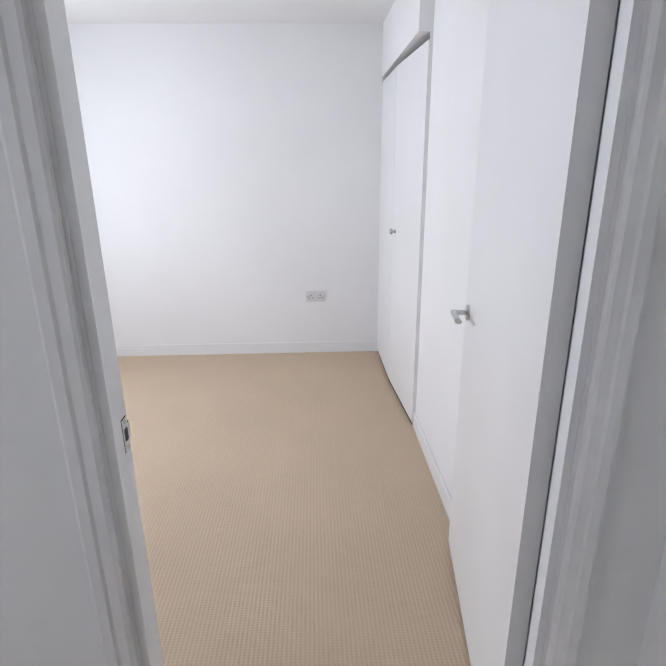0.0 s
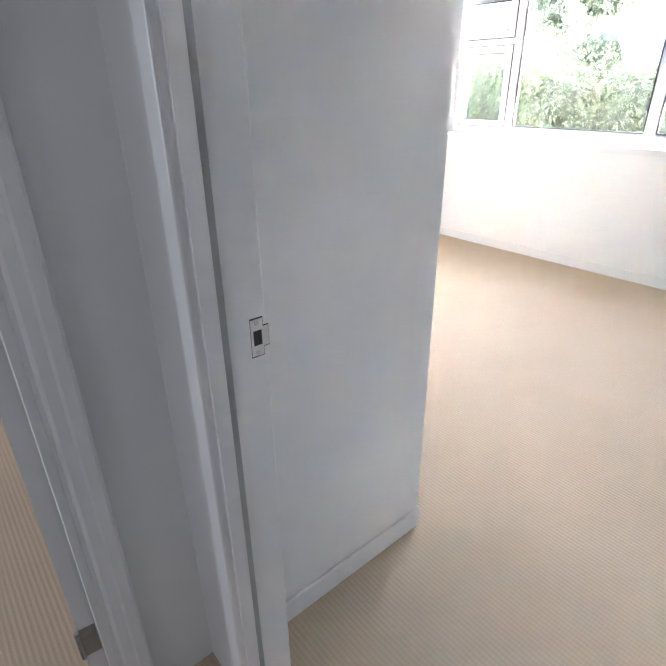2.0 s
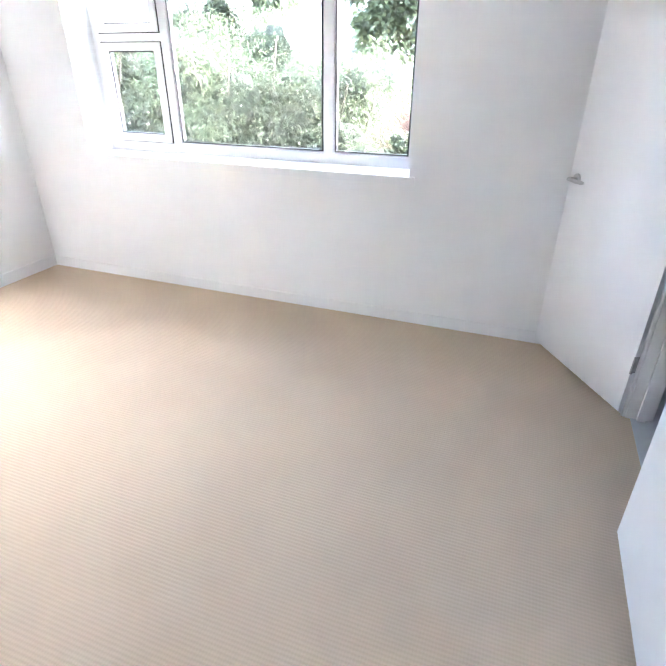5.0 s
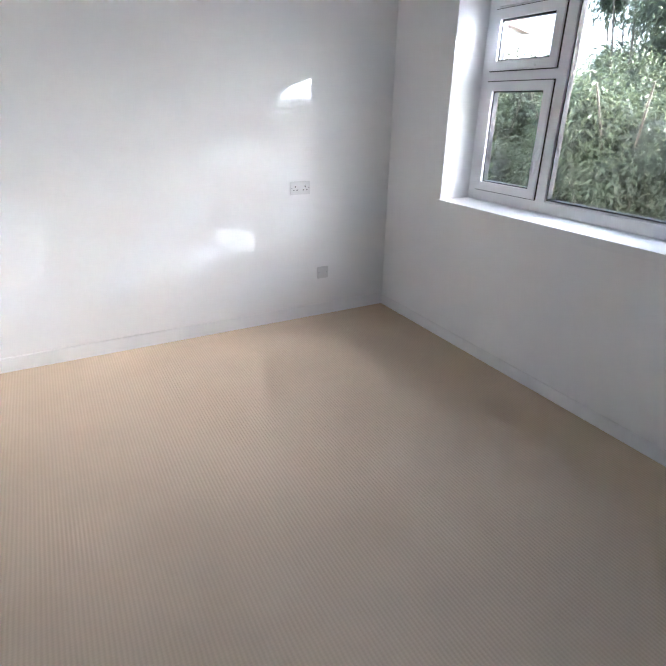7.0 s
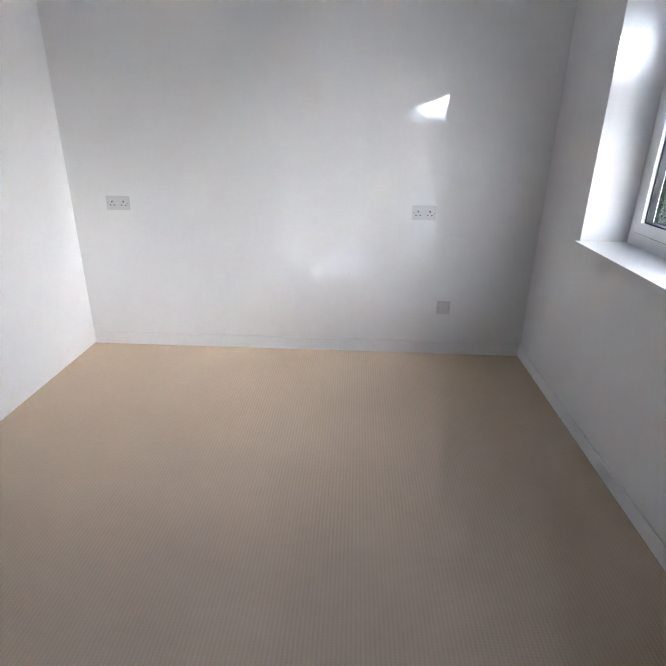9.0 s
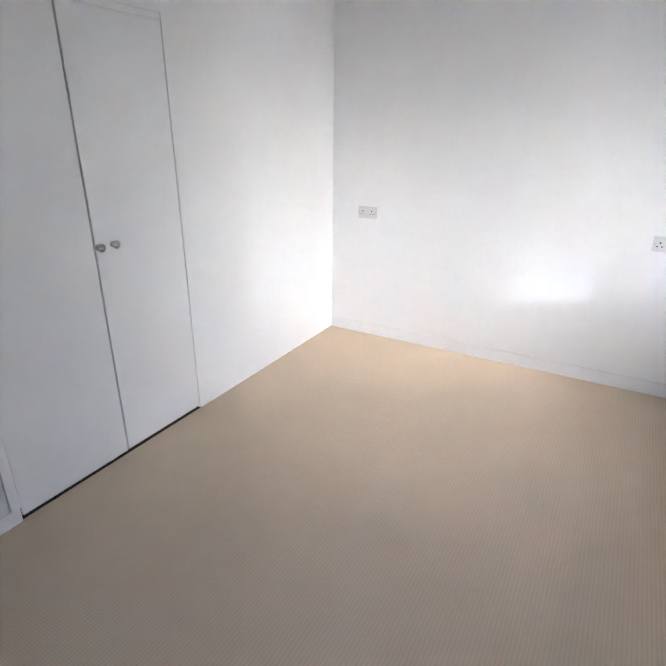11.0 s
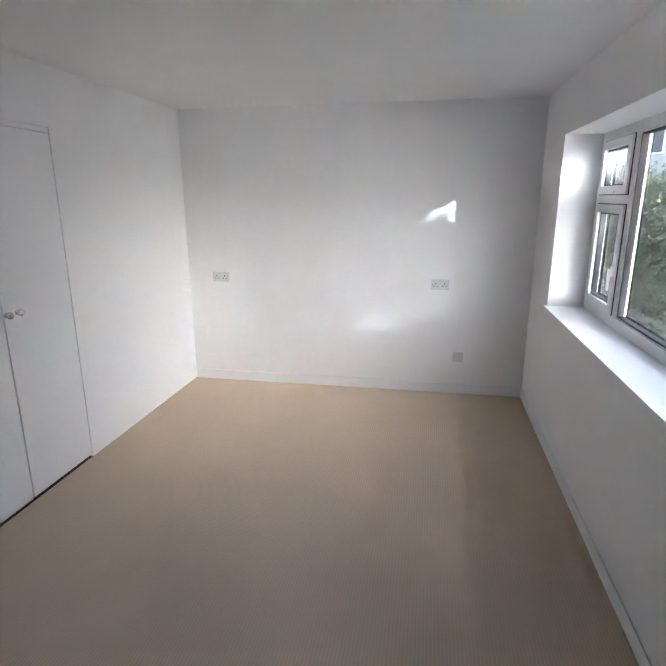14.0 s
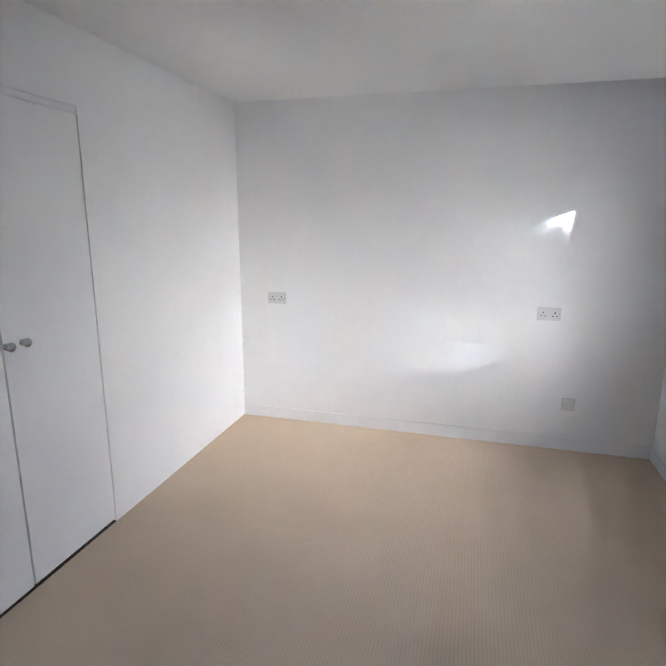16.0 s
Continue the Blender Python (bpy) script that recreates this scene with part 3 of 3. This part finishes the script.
def garden_wall(x, y0, y1, h):
    root = empty("garden_wall", pose(x, (y0 + y1) / 2, -0.12), "low brown brick garden wall with a pale coping", "wall")
    half = (y1 - y0) / 2
    boxes("wall_body", [(-0.11, 0.11, -half, half, 0, h)] + [(-0.117, -0.1105, -half, half, 0.004 + k * 0.075, 0.069 + k * 0.075) for k in range(int(h / 0.075))], BRICK, root)
    for k in range(int(2 * half / 0.6)):
        boxes("coping_stone", [(-0.15, 0.15, -half + k * 0.6, -half + k * 0.6 + 0.592, h, h + 0.06)], PAVE, root, bevel=0.006)
    return root


garden_wall(11.1, -5.4, 4.2, 1.5)


def leaves(name, count, where, size, mat, parent, slim, droop, rng):
    """Many single bent leaves, each of two quads, spread by the function where()."""
    verts, faces = [], []
    for _ in range(count):
        c, out = where(rng)
        s = size * rng.uniform(0.6, 1.35)
        way = (out * rng.uniform(0.2, 1.0) + Vector((rng.uniform(-1, 1), rng.uniform(-1, 1), rng.uniform(-1, 0.7) - droop))).normalized()
        side = way.cross(Vector((rng.uniform(-1, 1), rng.uniform(-1, 1), rng.uniform(0.2, 1)))).normalized()
        up = side.cross(way)
        w = s * slim
        k = len(verts)
        mid, tip = c + way * s * 0.5 + up * s * 0.08, c + way * s - up * s * 0.06
        verts += [c, mid + side * w, mid, mid - side * w, tip]
        faces += [(k, k + 1, k + 2), (k + 2, k + 1, k + 4), (k, k + 2, k + 3), (k + 2, k + 4, k + 3)]
    me = bpy.data.meshes.new(name)
    me.from_pydata(verts, [], faces)
    me.materials.append(mat)
    ob = new(name, me)
    ob.parent = parent
    return ob


def shrub(name, label, m, radii, count, size, mat, slim, droop, seed, stems=9):
    rng = random.Random(seed)
    root = empty(name, m, label, "shrub")
    rx, ry, rz = radii
    for _ in range(stems):
        bm = bmesh.new()
        a = rng.uniform(0, 6.28)
        foot = Vector((rx * 0.35 * math.cos(a), ry * 0.35 * math.sin(a), 0))
        p, r = foot, 0.028
        for k in range(4):
            q = p + Vector((math.cos(a) * rx * 0.14 + rng.uniform(-.06, .06), math.sin(a) * ry * 0.14 + rng.uniform(-.06, .06), rz * 0.42))
            cyl(bm, p, q, r, r * 0.72, 7)
            p, r = q, r * 0.72
        part("stem", bm, BARK, root)
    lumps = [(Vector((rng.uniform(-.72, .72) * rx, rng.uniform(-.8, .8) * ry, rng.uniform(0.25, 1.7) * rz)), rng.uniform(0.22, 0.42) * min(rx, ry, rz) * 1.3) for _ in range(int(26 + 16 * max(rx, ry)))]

    # dark lumps added inside the leaves: they close gaps and darken the inside
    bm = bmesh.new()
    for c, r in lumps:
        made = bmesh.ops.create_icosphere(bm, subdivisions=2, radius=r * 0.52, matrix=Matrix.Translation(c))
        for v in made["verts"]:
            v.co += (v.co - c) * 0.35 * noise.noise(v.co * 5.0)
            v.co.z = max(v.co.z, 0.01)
    tagged(part("inner_fill", bm, CORE_FILL, root), kind="stuff")

    def where(g):
        c, r = g.choice(lumps)
        d = Vector((g.gauss(0, 1), g.gauss(0, 1), g.gauss(0, 1))).normalized()
        p = c + d * r * g.uniform(0.45, 1.08)
        p.z = max(p.z, 0.02)
        return p, d
    tagged(leaves("foliage", count, where, size, mat, root, slim, droop, rng), kind="stuff")
    return root


shrub("bamboo_shrub", "dense green bamboo-like shrub by the path", pose(5.35, -0.4, -0.12), (0.95, 1.1, 1.05), 75000, 0.062, LEAF_A, 0.11, 0.5, 3)
shrub("evergreen_hedge", "clipped leafy evergreen hedge in the garden", pose(5.35, 1.75, -0.12), (1.0, 1.2, 1.02), 80000, 0.040, LEAF_B, 0.30, 0.1, 4)
shrub("bamboo_shrub", "low green bamboo-like shrub by the path", pose(5.6, -1.2, -0.12), (0.85, 0.85, 0.85), 55000, 0.06, LEAF_A, 0.11, 0.5, 9)
# added clump: its height cuts the sky light from the east
shrub("bamboo_shrub", "tall green bamboo-like clump added to screen the eastern sky", pose(7.4, 0.8, -0.12), (0.8, 1.25, 1.9), 40000, 0.085, LEAF_A, 0.11, 0.5, 13, stems=14)
# never in view: added to hold back low eastern sky light
shrub("sky_screen_shrub", "tall dark evergreen added behind the wall to dim the sky", pose(13.6, -0.9, -0.12), (1.2, 2.7, 3.8), 45000, 0.17, LEAF_B, 0.28, 0.2, 12, stems=14)
shrub("garden_shrub", "small sparse shrub beside the pale paving", pose(7.3, -1.95, -0.09), (0.32, 0.32, 0.40), 3500, 0.05, LEAF_B, 0.25, 0.2, 21, stems=5)
shrub("evergreen_hedge", "clipped leafy evergreen hedge in the garden", pose(5.0, 4.0, -0.12), (1.0, 1.6, 1.05), 60000, 0.045, LEAF_B, 0.30, 0.1, 5)
shrub("evergreen_hedge", "clipped leafy evergreen hedge in the garden", pose(5.4, 7.0, -0.12), (1.1, 1.8, 1.08), 50000, 0.05, LEAF_B, 0.30, 0.1, 6)


def hedge_row(name, label, m, lx, ly, h0, h1, count, size, mat, seed):
    """A tall hedge along y, its uneven top rising from h0 to h1 to shape the sunlight: trunks under single leaves."""
    rng = random.Random(seed)
    root = empty(name, m, label, "hedge")
    n = 48
    top = [h0 + (h1 - h0) * k / n + 0.05 * noise.noise((k * 0.7, seed, 0)) for k in range(n + 1)]
    for k in range(9):
        y = -0.2 - (ly - 0.4) * k / 8
        bm = bmesh.new()
        p, r = Vector((rng.uniform(-.1, .1), y, 0)), 0.05
        for _ in range(5):
            q = p + Vector((rng.uniform(-.12, .12), rng.uniform(-.12, .12), h0 * 0.17))
            cyl(bm, p, q, r, r * 0.75, 7)
            p, r = q, r * 0.75
        part("trunk", bm, BARK, root)

    def where(g):
        u = g.random() ** 0.6
        t = top[int(u * n)]
        side = g.choice((-1, 0, 1, 0))
        p = Vector((g.uniform(-0.5, 0.5) * lx, -ly * u, g.uniform(0.01, 1) ** 0.7 * t))
        if side:
            p.x = side * lx * g.uniform(0.36, 0.52)
        elif g.random() < 0.2:
            p.z = t * g.uniform(0.8, 1.02)
        return p, Vector((side, g.uniform(-0.5, 0.5), 0.4)).normalized()
    tagged(leaves("foliage", count, where, size, mat, root, 0.3, 0.1, rng), kind="stuff")
    return root


# out of view: height and leaf count set the sun patch on the wall
hedge_row("evergreen_hedge", "tall unseen evergreen hedge that filters the sun", pose(8.8, -5.45, -0.12), 0.8, 4.5, 3.40, 5.96, 160000, 0.052, LEAF_B, 8)



def house(m, w, d, h, roof, label, wallmat, n=3):
    root = empty("house", m, label, "house")
    boxes("wall", [(-w / 2, w / 2, 0, d, 0, h)], wallmat, root)
    bm = bmesh.new()
    o = 0.35
    v = [bm.verts.new(p) for p in ((-w / 2 - o, -o, h - 0.1), (w / 2 + o, -o, h - 0.1), (w / 2 + o, d + o, h - 0.1), (-w / 2 - o, d + o, h - 0.1), (-w / 2 - o, d / 2, h + roof), (w / 2 + o, d / 2, h + roof))]
    for f in ((0, 1, 5, 4), (2, 3, 4, 5), (0, 4, 3), (1, 2, 5), (0, 3, 2, 1)):
        bm.faces.new([v[i] for i in f])
    r = part("roof", bm, TILE, root)
    boxes("chimney", [(w * 0.2, w * 0.2 + 0.7, d / 2 - 0.3, d / 2 + 0.3, h + roof * 0.5, h + roof + 0.9)], BRICK, r)
    for storey in range(max(1, int(h // 2.5))):
        for k in range(n):
            x = -w / 2 + w * (k + 0.5) / n
            z = 1.0 + storey * 2.6
            f = boxes("window", [(x - 0.68, x - 0.6, -0.05, 0.02, z, z + 1.25), (x + 0.6, x + 0.68, -0.05, 0.02, z, z + 1.25), (x - 0.6, x + 0.6, -0.05, 0.02, z, z + 0.08), (x - 0.6, x + 0.6, -0.05, 0.02, z + 1.17, z + 1.25), (x - 0.03, x + 0.03, -0.045, 0.02, z + 0.08, z + 1.17)], UPVC, root)
            boxes("pane", [(x - 0.6, x + 0.6, -0.02, -0.012, z + 0.08, z + 1.17)], PANE, f)
    boxes("door", [(-0.45, 0.45, -0.04, 0.0, 0, 2.05)], BRICK, root)
    return root


house(pose(13.5, 19.0, -0.12, 0, 0, -62), 11, 7, 5.0, 2.2, "white rendered house with a brown tiled roof", RENDER)
house(pose(27.0, 5.0, -0.12, 0, 0, -75), 10, 7, 4.8, 2.4, "white rendered house with a brown tiled roof", RENDER)
house(pose(5.0, 26.0, -0.12, 0, 0, -5), 9, 7, 4.9, 2.2, "red-brown brick house with a tiled roof", BRICK)
